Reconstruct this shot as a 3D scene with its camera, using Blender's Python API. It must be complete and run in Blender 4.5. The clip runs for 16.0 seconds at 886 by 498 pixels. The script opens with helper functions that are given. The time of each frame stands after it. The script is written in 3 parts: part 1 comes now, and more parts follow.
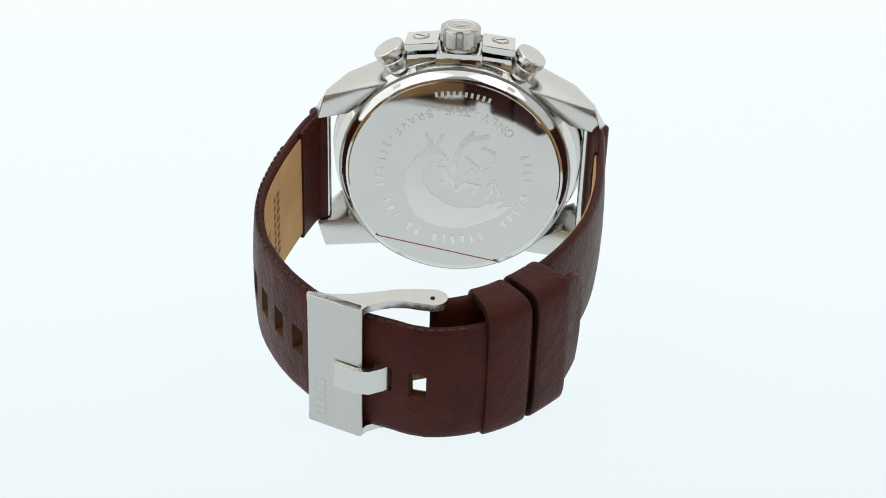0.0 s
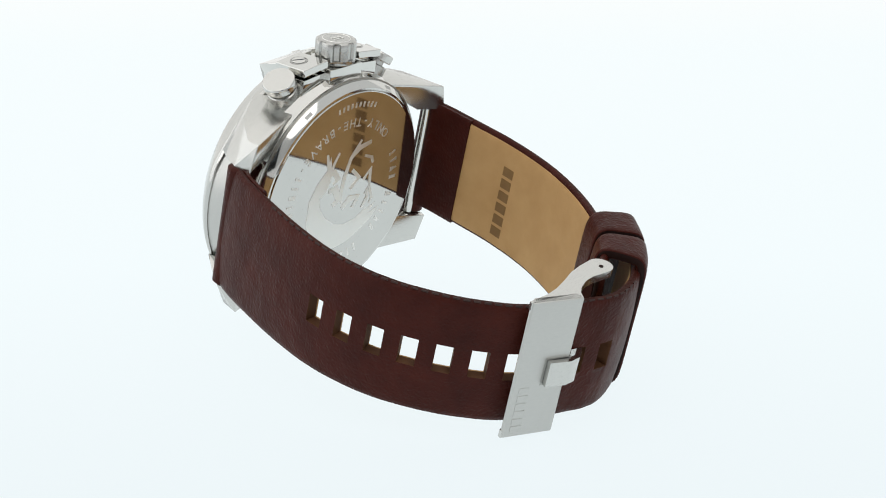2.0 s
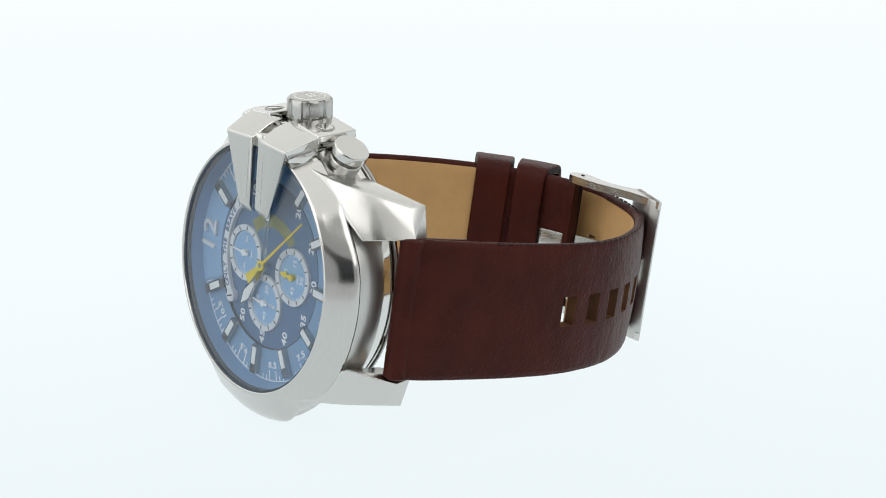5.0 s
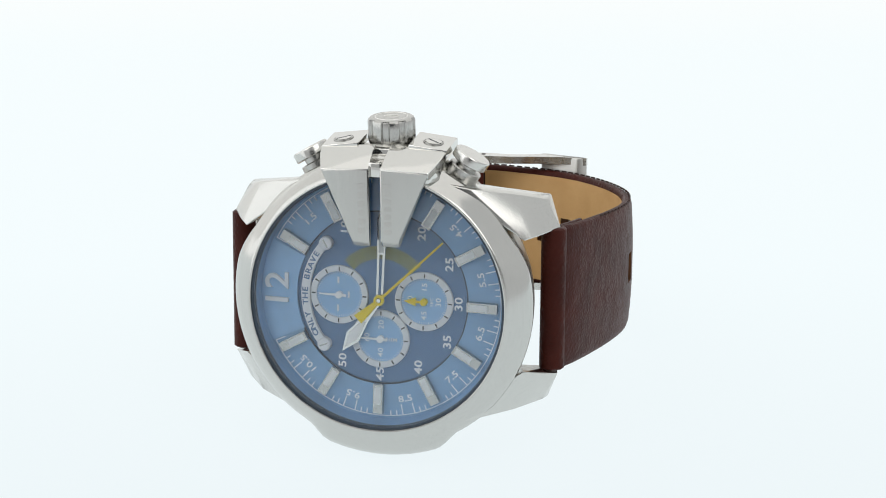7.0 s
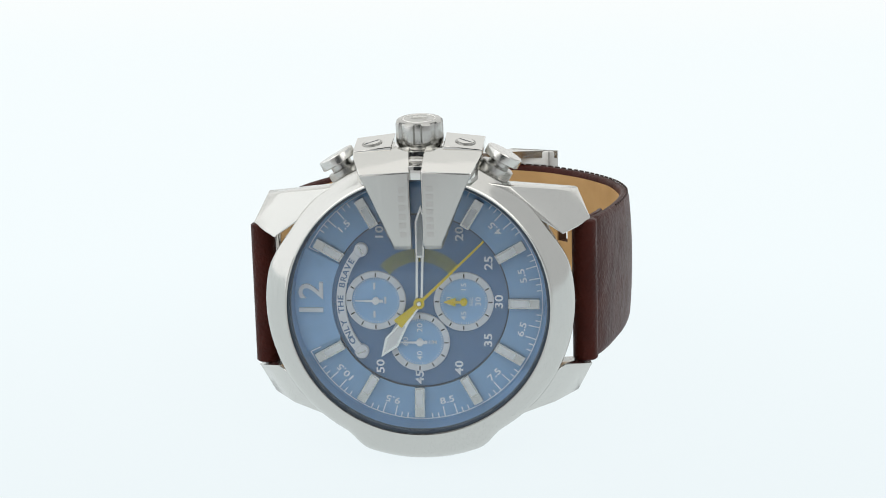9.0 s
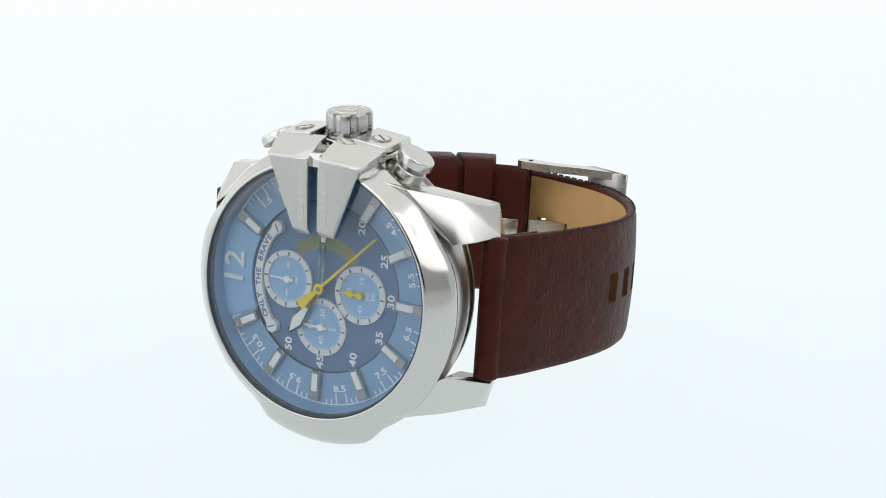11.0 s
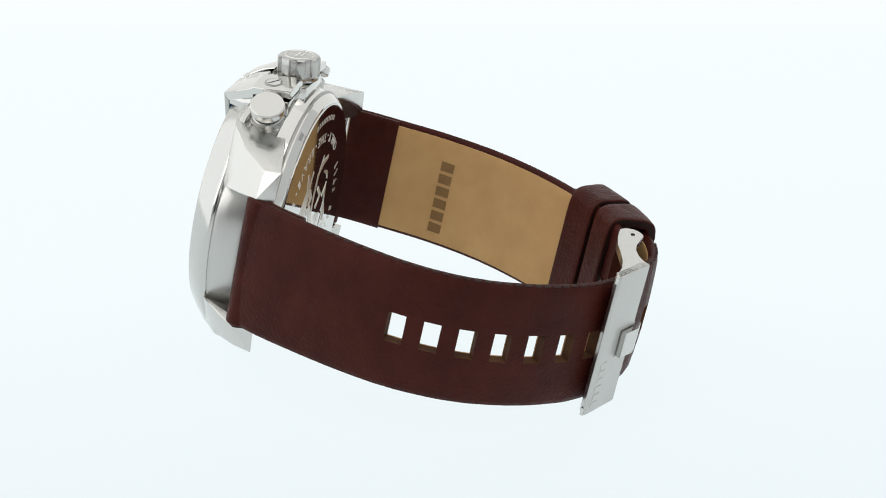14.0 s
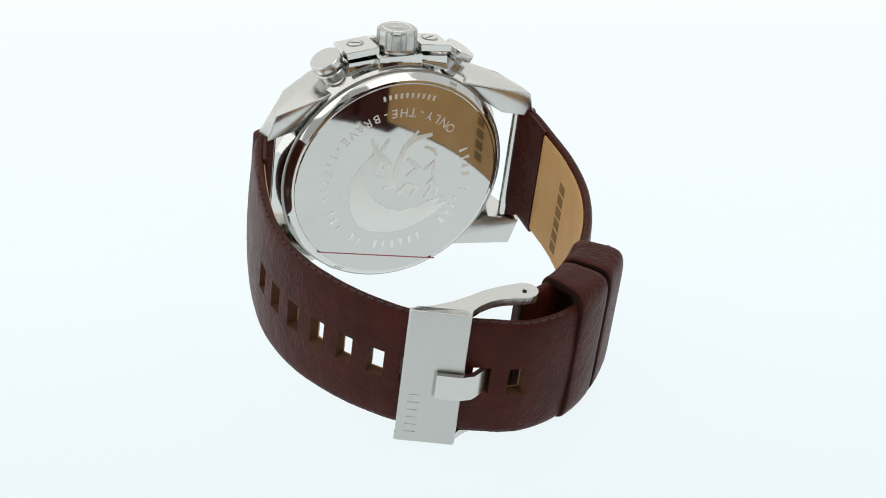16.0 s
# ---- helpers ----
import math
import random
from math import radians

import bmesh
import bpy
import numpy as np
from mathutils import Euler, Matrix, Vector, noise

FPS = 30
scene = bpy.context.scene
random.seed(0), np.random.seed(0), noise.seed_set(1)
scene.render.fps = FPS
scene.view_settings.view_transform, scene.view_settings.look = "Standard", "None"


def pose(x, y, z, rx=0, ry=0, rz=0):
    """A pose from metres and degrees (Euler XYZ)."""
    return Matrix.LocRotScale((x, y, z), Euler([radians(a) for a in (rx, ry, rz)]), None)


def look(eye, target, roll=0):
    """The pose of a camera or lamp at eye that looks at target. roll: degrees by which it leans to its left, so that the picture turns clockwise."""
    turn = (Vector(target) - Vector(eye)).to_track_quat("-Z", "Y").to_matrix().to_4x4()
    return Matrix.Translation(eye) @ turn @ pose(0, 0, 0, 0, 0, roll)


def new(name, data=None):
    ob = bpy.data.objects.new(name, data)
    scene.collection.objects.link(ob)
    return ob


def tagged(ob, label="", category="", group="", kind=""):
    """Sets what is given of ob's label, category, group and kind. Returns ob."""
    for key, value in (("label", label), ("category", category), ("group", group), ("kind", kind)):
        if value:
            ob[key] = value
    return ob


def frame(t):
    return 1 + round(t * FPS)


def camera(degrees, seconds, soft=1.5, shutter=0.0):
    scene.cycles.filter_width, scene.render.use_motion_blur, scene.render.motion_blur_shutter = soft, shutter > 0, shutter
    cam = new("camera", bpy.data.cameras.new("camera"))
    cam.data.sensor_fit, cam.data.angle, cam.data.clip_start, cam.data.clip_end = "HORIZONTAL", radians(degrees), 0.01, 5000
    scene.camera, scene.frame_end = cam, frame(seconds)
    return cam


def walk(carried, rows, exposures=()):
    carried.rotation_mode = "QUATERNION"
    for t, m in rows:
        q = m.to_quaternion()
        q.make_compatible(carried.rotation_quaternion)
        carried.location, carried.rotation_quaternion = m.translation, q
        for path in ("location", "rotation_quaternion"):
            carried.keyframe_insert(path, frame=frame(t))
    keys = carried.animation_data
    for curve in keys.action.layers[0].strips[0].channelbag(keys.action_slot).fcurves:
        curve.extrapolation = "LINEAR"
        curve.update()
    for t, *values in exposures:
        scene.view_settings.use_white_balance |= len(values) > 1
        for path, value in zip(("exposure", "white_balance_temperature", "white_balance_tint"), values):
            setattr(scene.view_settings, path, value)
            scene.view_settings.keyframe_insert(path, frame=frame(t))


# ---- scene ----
cam = camera(27.41, 16.0, soft=1.0)
EYE, AIM = (0.0, -0.3226, 0.1387), (0.0, 0.0, 0.0)
walk(cam, [(0.0, look(EYE, AIM, -0.08)), (16.0, look(EYE, AIM, -0.08))])

MM = 0.001
FLOOR = -0.0222
# how the watch leans on the turntable: its own axes (x: 12 to 6 o'clock, y: dial to strap, z: 9 to 3 o'clock)
LEAN = Matrix(((0.98471, -0.15751, -0.07438, 0.00611),
               (0.16912, 0.96681, 0.19154, -0.03983),
               (0.04174, -0.20119, 0.97866, 0.00699 - FLOOR),
               (0, 0, 0, 1)))
HEAD = LEAN @ Matrix.Translation((-0.0004, 0.0006, 0)) @ Matrix.Rotation(radians(1.3), 4, "X") @ Matrix.Rotation(radians(0.7), 4, "Z")  # bezel, glass and dial
BROW = LEAN @ Matrix.Translation((0, 0.0004, 0)) @ Matrix.Rotation(radians(3.5), 4, "X")  # crown and its guard
FACE = HEAD @ Matrix.Translation((0, 0.001, 0.0002)) @ Matrix.Rotation(radians(1.5), 4, "Y")  # the dial sits slightly turned
POINTERS = FACE @ Matrix.Translation((0, 0.0005, 0))
# the turntable's angle, seconds and degrees
TURN = [(0.0, -193.2), (0.5, -180.2), (1.0, -166.0), (1.5, -153.1), (2.0, -139.1), (2.5, -126.1), (3.0, -111.9), (3.5, -99.0),
        (4.0, -86.4), (4.5, -73.9), (5.0, -61.6), (5.5, -50.2), (6.0, -38.8), (6.5, -31.0), (7.0, -23.9), (7.5, -18.7), (8.0, -14.4),
        (8.5, -12.2), (9.0, -14.0), (9.5, -18.2), (10.0, -24.2), (10.5, -31.7), (11.0, -40.4), (11.5, -49.8), (12.0, -61.3),
        (12.5, -73.4), (13.0, -86.8), (13.5, -99.6), (14.0, -113.3), (14.5, -126.3), (15.0, -140.3), (15.5, -153.3), (16.0, -167.4)]

# ---- light: unseen glowing white walls and roof, added to light the watch; two softboxes ----
world = bpy.data.worlds.new("studio")
world.use_nodes = True
world.node_tree.nodes["Background"].inputs[0].default_value = (0.9, 0.96, 1.0, 1)
world.node_tree.nodes["Background"].inputs[1].default_value = 0.02
scene.world = world
scene.view_settings.exposure = 0.0
for sx, watts in ((-1, 1.2), (1, 1.3)):  # two softboxes over the camera's shoulders
    data = bpy.data.lights.new("softbox", "AREA")
    data.shape, data.size, data.size_y, data.energy, data.color = "RECTANGLE", 0.54, 0.54, watts, (1.0, 0.985, 0.96)
    box = new("softbox", data)
    box.matrix_world = look((0.42 * sx, -0.5, 0.62), (0, -0.01, 0.0))


# ---- materials ----
def shader(name):
    m = bpy.data.materials.new(name)
    m.use_nodes = True
    nt = m.node_tree
    return m, nt, nt.nodes["Principled BSDF"]


def coords(nt, scale=(1, 1, 1)):
    tc = nt.nodes.new("ShaderNodeTexCoord")
    mp = nt.nodes.new("ShaderNodeMapping")
    mp.inputs["Scale"].default_value = scale
    nt.links.new(tc.outputs["Object"], mp.inputs[0])
    return mp.outputs[0]


def noisy(nt, vec, scale, detail=4.0, rough=0.55):
    n = nt.nodes.new("ShaderNodeTexNoise")
    n.inputs["Scale"].default_value = scale
    n.inputs["Detail"].default_value = detail
    n.inputs["Roughness"].default_value = rough
    nt.links.new(vec, n.inputs["Vector"])
    return n.outputs["Fac"]


def ramp(nt, fac, stops):
    r = nt.nodes.new("ShaderNodeValToRGB")
    while len(r.color_ramp.elements) < len(stops):
        r.color_ramp.elements.new(0.5)
    for e, (at, col) in zip(r.color_ramp.elements, stops):
        e.position, e.color = at, (*col, 1)
    nt.links.new(fac, r.inputs[0])
    return r.outputs[0]


def bump(nt, bsdf, fac, dist, strength=1.0, below=None):
    b = nt.nodes.new("ShaderNodeBump")
    b.inputs["Distance"].default_value = dist
    b.inputs["Strength"].default_value = strength
    nt.links.new(fac, b.inputs["Height"])
    if below is not None:
        nt.links.new(below, b.inputs["Normal"])
    nt.links.new(b.outputs[0], bsdf.inputs["Normal"])
    return b.outputs[0]


def steel(name, rough, grain=(1, 1, 1), tone=0.72, brush=0.0):
    m, nt, b = shader(name)
    b.inputs["Metallic"].default_value = 1
    vec = coords(nt, grain)
    fac = noisy(nt, vec, 100, 3)
    c = ramp(nt, fac, [(0.3, (tone * 0.96, tone * 0.955, tone * 0.915)), (0.7, (tone, tone * 0.992, tone * 0.95))])
    nt.links.new(c, b.inputs["Base Color"])
    smear = noisy(nt, coords(nt), 220, 3)
    r = nt.nodes.new("ShaderNodeMapRange")
    r.inputs["To Min"].default_value, r.inputs["To Max"].default_value = rough * 0.88, rough * 1.15
    nt.links.new(smear, r.inputs[0])
    nt.links.new(r.outputs[0], b.inputs["Roughness"])
    if brush:
        first = bump(nt, b, fac, brush)
        bump(nt, b, noisy(nt, coords(nt), 330, 3), 0.0000015, 1.0, first)
    return m


def plain(name, col, rough=0.5, metal=0.0, vary=0.12, size=600):
    m, nt, b = shader(name)
    fac = noisy(nt, coords(nt), size)
    lo, hi = [c * (1 - vary) for c in col], [min(1, c * (1 + vary)) for c in col]
    nt.links.new(ramp(nt, fac, [(0.3, lo), (0.7, hi)]), b.inputs["Base Color"])
    b.inputs["Roughness"].default_value, b.inputs["Metallic"].default_value = rough, metal
    return m


def leather(name, dark, light, rough, dist, gloss=0.12):
    m, nt, b = shader(name)
    vec = coords(nt)
    cloud = noisy(nt, vec, 130, 4)
    nt.links.new(ramp(nt, cloud, [(0.25, dark), (0.75, light)]), b.inputs["Base Color"])
    v = nt.nodes.new("ShaderNodeTexVoronoi")
    v.feature = "DISTANCE_TO_EDGE"
    v.inputs["Scale"].default_value = 1150
    warp = nt.nodes.new("ShaderNodeVectorMath")
    warp.operation = "MULTIPLY_ADD"
    wn = nt.nodes.new("ShaderNodeTexNoise")
    wn.inputs["Scale"].default_value = 700
    nt.links.new(vec, wn.inputs["Vector"])
    nt.links.new(wn.outputs["Color"], warp.inputs[0])
    warp.inputs[1].default_value = (0.0012, 0.0012, 0.0012)
    nt.links.new(vec, warp.inputs[2])
    nt.links.new(warp.outputs[0], v.inputs["Vector"])
    b.inputs["Specular IOR Level"].default_value = gloss
    first = bump(nt, b, v.outputs["Distance"], dist, 0.7)
    bump(nt, b, noisy(nt, vec, 350, 6), dist * 2.2, 0.7, first)
    rr = nt.nodes.new("ShaderNodeMapRange")
    rr.inputs["To Min"].default_value, rr.inputs["To Max"].default_value = rough - 0.08, rough + 0.1
    nt.links.new(noisy(nt, vec, 240, 3), rr.inputs[0])
    nt.links.new(rr.outputs[0], b.inputs["Roughness"])
    return m


def glow(name, col, strength, base=0.3):
    m, nt, b = shader(name)
    fac = noisy(nt, coords(nt), 2.2, 2)
    c = ramp(nt, fac, [(0.3, [x * 0.985 for x in col]), (0.7, col)])
    nt.links.new(c, b.inputs["Emission Color"])
    b.inputs["Base Color"].default_value = (base, base, base, 1)
    b.inputs["Roughness"].default_value = 0.9
    b.inputs["Specular IOR Level"].default_value = 0.1
    b.inputs["Emission Strength"].default_value = strength
    return m


POLISH = steel("polished_steel", 0.08, tone=0.66)
BRUSH = steel("brushed_steel", 0.25, grain=(28, 28, 1.2), tone=0.5, brush=0.0000006)
SATIN = steel("satin_steel", 0.22, grain=(2, 28, 28), tone=0.61, brush=0.000001)
FROST = steel("fine_brushed_steel", 0.34, grain=(2, 24, 24), tone=0.54, brush=0.0000012)
BEZEL = steel("polished_bezel_steel", 0.15, grain=(28, 28, 1.2), tone=0.57)
BACKPLATE = steel("mirror_steel", 0.05, tone=0.6)
# darker copy of the steel, its tone stands for shade inside recesses
SHADE_STEEL = steel("painted_shade_steel", 0.35, tone=0.4)
ETCH = steel("etched_steel", 0.42, tone=0.76)
LEATHER = leather("brown_leather", (0.030, 0.0048, 0.0028), (0.054, 0.0092, 0.0052), 0.40, 0.0002, 0.12)
EDGE = leather("dark_leather_edge", (0.009, 0.004, 0.0035), (0.02, 0.008, 0.006), 0.6, 0.00005)
SIDE_EDGE = leather("rolled_leather_edge", (0.024, 0.006, 0.004), (0.044, 0.011, 0.007), 0.5, 0.0001)
TAN = leather("tan_lining", (0.41, 0.24, 0.098), (0.51, 0.315, 0.14), 0.62, 0.00003)
BLUE_IN = plain("dial_blue_inner", (0.105, 0.205, 0.365), 0.34, 0.25, 0.05)
BLUE_OUT = plain("dial_blue_outer", (0.235, 0.41, 0.625), 0.36, 0.25, 0.05)
BLUE_SUB = plain("dial_blue_counter", (0.30, 0.51, 0.765), 0.4, 0.2, 0.05)
SILVER = plain("silver_print", (0.76, 0.79, 0.82), 0.4, 0.1, 0.05)
PLATE = plain("silver_plate", (0.80, 0.82, 0.84), 0.4, 0.1, 0.04)
WHITE = plain("white_print", (0.9, 0.92, 0.94), 0.5, 0, 0.03)
LUME = plain("white_lume", (0.88, 0.90, 0.89), 0.6, 0, 0.04)
BLACK = plain("black_print", (0.02, 0.025, 0.03), 0.5, 0, 0.1)
YELLOW = plain("yellow_lacquer", (0.80, 0.62, 0.02), 0.4, 0, 0.05)
OLIVE = plain("yellow_print", (0.36, 0.36, 0.06), 0.5, 0, 0.08)
RED = plain("red_line", (0.33, 0.08, 0.10), 0.5, 0, 0.1)
GASKET = plain("dark_gasket", (0.03, 0.045, 0.065), 0.4, 0, 0.1)
STAMP = leather("stamped_leather", (0.17, 0.095, 0.040), (0.24, 0.14, 0.06), 0.7, 0.00003)
THREAD = plain("brown_thread", (0.03, 0.011, 0.008), 0.8, 0, 0.2)


def crystal_glass():
    m, nt, b = shader("crystal_glass")
    out = nt.nodes["Material Output"]
    nt.nodes.remove(b)
    t, g, f, mix = (nt.nodes.new("ShaderNode" + k) for k in ("BsdfTransparent", "BsdfGlossy", "Fresnel", "MixShader"))
    t.inputs[0].default_value = (0.96, 0.985, 1, 1)
    g.inputs["Roughness"].default_value = 0.02
    f.inputs["IOR"].default_value = 1.85
    nt.links.new(f.outputs[0], mix.inputs[0])
    nt.links.new(t.outputs[0], mix.inputs[1])
    nt.links.new(g.outputs[0], mix.inputs[2])
    nt.links.new(mix.outputs[0], out.inputs[0])
    return m


GLASS = crystal_glass()


# ---- mesh helpers, in millimetres of the watch's own axes ----
def part(name, bm, material, parent, label="", smooth=40, bevel=0.0, lean=LEAN):
    if bevel:
        edges = [e for e in bm.edges if len(e.link_faces) == 2 and e.calc_face_angle(0) > 0.5]
        bmesh.ops.bevel(bm, geom=edges, offset=bevel, segments=2, profile=0.5, affect="EDGES", clamp_overlap=True)
    bmesh.ops.recalc_face_normals(bm, faces=bm.faces[:])
    for v in bm.verts:
        v.co *= MM
    for f in bm.faces:
        f.smooth = True
    for e in bm.edges:
        if len(e.link_faces) == 2 and e.calc_face_angle(0) > radians(smooth):
            e.smooth = False
    me = bpy.data.meshes.new(name)
    bm.to_mesh(me)
    bm.free()
    for m in material if isinstance(material, (list, tuple)) else [material]:
        me.materials.append(m)
    ob = new(name, me)
    ob.parent = parent
    if parent is WATCH:
        ob.matrix_basis = lean
    return tagged(ob, label)


def join(*bms):
    out = bmesh.new()
    for b in bms:
        me = bpy.data.meshes.new("join")
        b.to_mesh(me)
        b.free()
        out.from_mesh(me)
        bpy.data.meshes.remove(me)
    return out


def polar(r, a, y=0.0):
    """A point at radius r, a degrees clockwise from 12 o'clock, seen from the front."""
    return Vector((-r * math.cos(radians(a)), y, r * math.sin(radians(a))))


def lathe(rings, n=96, cap_front=False, cap_back=False, shape=None):
    """rings: (y, radius) from front to back, round the watch's y axis."""
    bm = bmesh.new()
    loops = []
    for k, (y, r) in enumerate(rings):
        loop = []
        for i in range(n):
            a = 360 * i / n
            rr = r + (shape(a, k) if shape else 0)
            loop.append(bm.verts.new(polar(rr, a, y)))
        loops.append(loop)
    for p, q in zip(loops, loops[1:]):
        for i in range(n):
            bm.faces.new((p[i], p[(i + 1) % n], q[(i + 1) % n], q[i]))
    if cap_front:
        bm.faces.new(loops[0])
    if cap_back:
        bm.faces.new(loops[-1])
    return bm


def hull(points):
    bm = bmesh.new()
    for p in points:
        bm.verts.new(p)
    res = bmesh.ops.convex_hull(bm, input=bm.verts[:])
    junk = [v for v in bm.verts if not v.link_faces]
    bmesh.ops.delete(bm, geom=junk, context="VERTS")
    bmesh.ops.dissolve_limit(bm, angle_limit=0.02, verts=bm.verts[:], edges=bm.edges[:])
    return bm


def slab(points, y0, y1):
    """A flat plate from an outline of (x, z), between two depths y."""
    bm = bmesh.new()
    f = [bm.verts.new((x, y0, z)) for x, z in points]
    b = [bm.verts.new((x, y1, z)) for x, z in points]
    bm.faces.new(f)
    bm.faces.new(b[::-1])
    n = len(points)
    for i in range(n):
        bm.faces.new((f[i], b[i], b[(i + 1) % n], f[(i + 1) % n]))
    return bm


def arc_plate(r0, r1, a0, a1, y0, y1, n=24):
    pts = [polar(r0, a0 + (a1 - a0) * i / n) for i in range(n + 1)] + [polar(r1, a1 - (a1 - a0) * i / n) for i in range(n + 1)]
    return slab([(p.x, p.z) for p in pts], y0, y1)


def radial_bar(r0, r1, a, w0, w1, y0, y1, centre=(0, 0)):
    """A bar along a radius, w0 wide at r0 and w1 wide at r1."""
    d, s = polar(1, a), polar(1, a + 90)
    pts = [d * r0 - s * w0 / 2, d * r1 - s * w1 / 2, d * r1 + s * w1 / 2, d * r0 + s * w0 / 2]
    return slab([(p.x + centre[0], p.z + centre[1]) for p in pts], y0, y1)


def disc(r, y0, y1, centre=(0, 0), n=40, edge=0.0):
    rings = [(y0, r - edge), (y0 + edge, r), (y1, r)] if edge else [(y0, r), (y1, r)]
    bm = lathe(rings, n, True, True)
    bmesh.ops.translate(bm, verts=bm.verts[:], vec=(centre[0], 0, centre[1]))
    return bm


def ring(r0, r1, y0, y1, centre=(0, 0), n=64, edge=0.08):
    bm = lathe([(y1, r0), (y0 + edge, r0), (y0, r0 + edge), (y0, r1 - edge), (y0 + edge, r1), (y1, r1), (y1, r0)], n)
    bmesh.ops.remove_doubles(bm, verts=bm.verts[:], dist=1e-5)
    bmesh.ops.translate(bm, verts=bm.verts[:], vec=(centre[0], 0, centre[1]))
    return bm


def lettering(text, size, deep=0.08, spread=1.05, bold=0.006, wide=1.2):
    """Letters in the plane x (right), y (up), centred, deep millimetres thick."""
    cu = bpy.data.curves.new("letters", "FONT")
    cu.body, cu.size, cu.extrude, cu.align_x, cu.align_y = text, size, deep / 2, "CENTER", "CENTER"
    cu.resolution_u, cu.space_character, cu.offset = 3, spread, size * bold
    ob = new("letters", cu)
    bpy.context.view_layer.update()
    me = bpy.data.meshes.new_from_object(ob.evaluated_get(bpy.context.evaluated_depsgraph_get()))
    bm = bmesh.new()
    bm.from_mesh(me)
    bm.transform(Matrix.Diagonal((wide, 1, 1, 1)))
    bpy.data.objects.remove(ob)
    bpy.data.curves.remove(cu)
    bpy.data.meshes.remove(me)
    return bm


def set_text(bm, at, up, right):
    """Stands letters at a point, with their up and right."""
    up, right = Vector(up).normalized(), Vector(right).normalized()
    out = right.cross(up)
    m = Matrix((right, up, out)).transposed().to_4x4()
    m.translation = at
    bm.transform(m)
    return bm


# ---- the setting ----
def plane_sheet(name, pts, material, label, cat):
    bm = bmesh.new()
    bm.faces.new([bm.verts.new(p) for p in pts])
    me = bpy.data.meshes.new(name)
    bm.to_mesh(me)
    bm.free()
    me.materials.append(material)
    return tagged(new(name, me), label, cat, kind="structure")


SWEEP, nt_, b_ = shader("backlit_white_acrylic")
# near-black base: the white is all emission and takes no shadow
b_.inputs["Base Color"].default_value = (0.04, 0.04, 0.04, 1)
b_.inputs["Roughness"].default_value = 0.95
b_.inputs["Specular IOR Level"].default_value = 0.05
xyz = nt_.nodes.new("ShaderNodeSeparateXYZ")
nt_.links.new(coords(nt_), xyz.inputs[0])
fade = nt_.nodes.new("ShaderNodeMapRange")  # brightness painted into the emission, rising towards the back
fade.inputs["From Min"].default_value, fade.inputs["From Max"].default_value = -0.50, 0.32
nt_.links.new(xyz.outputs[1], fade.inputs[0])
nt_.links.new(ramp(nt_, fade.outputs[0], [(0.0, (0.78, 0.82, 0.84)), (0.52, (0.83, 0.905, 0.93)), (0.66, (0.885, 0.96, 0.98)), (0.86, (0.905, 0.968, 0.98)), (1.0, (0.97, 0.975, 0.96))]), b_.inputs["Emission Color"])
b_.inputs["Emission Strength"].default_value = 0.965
# no such walls are seen; their glow is added for fill and reflections
SIDE = glow("added_glow_side", (0.95, 0.98, 1.0), 0.40)
# brighter copy, to whiten what the crystal mirrors
SIDE_W = glow("added_glow_side_bright", (0.97, 0.99, 1.0), 1.15)
TOP = glow("added_glow_roof", (1.0, 0.99, 0.97), 0.88)
# low front strip, its glow added to lift reflections on the lower bezel
FRONT_LOW = glow("added_glow_front_low", (0.97, 0.98, 1.0), 0.36)
FRONT = glow("added_glow_front", (0.96, 0.98, 1.0), 0.12)


def build_glow_walls():
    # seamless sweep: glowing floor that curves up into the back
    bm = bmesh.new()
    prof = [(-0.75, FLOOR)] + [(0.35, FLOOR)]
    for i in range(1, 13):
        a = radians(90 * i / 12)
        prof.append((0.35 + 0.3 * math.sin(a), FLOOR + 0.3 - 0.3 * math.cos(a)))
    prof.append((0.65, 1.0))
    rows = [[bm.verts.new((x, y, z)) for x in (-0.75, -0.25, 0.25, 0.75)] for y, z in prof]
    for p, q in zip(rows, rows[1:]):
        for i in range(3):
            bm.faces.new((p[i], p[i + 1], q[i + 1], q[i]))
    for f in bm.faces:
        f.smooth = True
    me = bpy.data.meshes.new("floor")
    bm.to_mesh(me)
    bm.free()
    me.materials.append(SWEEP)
    tagged(new("floor", me), "seamless white backlit acrylic sweep with a painted brightness gradient, floor and backdrop in one", "backdrop", kind="structure")
    w, f, b, t, z0 = 0.745, -0.745, 0.645, 0.98, FLOOR
    plane_sheet("wall_west", [(-w, f, z0), (-w, b, z0), (-w, b, t), (-w, f, t)], SIDE_W, "unseen added white side wall, made to glow brightly", "wall")
    plane_sheet("wall_east", [(w, f, z0), (w, b, z0), (w, b, t), (w, f, t)], SIDE, "unseen added white side wall, made to glow", "wall")
    # the added front panels leave a gap round the camera
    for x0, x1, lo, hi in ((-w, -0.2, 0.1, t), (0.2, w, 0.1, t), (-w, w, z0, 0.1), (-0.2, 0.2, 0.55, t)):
        plane_sheet("wall_south", [(x0, f, lo), (x1, f, lo), (x1, f, hi), (x0, f, hi)], FRONT_LOW if lo == z0 else FRONT, "unseen added strip low at the front, made to glow" if lo == z0 else "unseen added white front, made to glow dimly", "wall")
    plane_sheet("ceiling", [(-w, f, t), (w, f, t), (w, b, t), (-w, b, t)], TOP, "unseen added white roof, made to glow", "ceiling")


build_glow_walls()


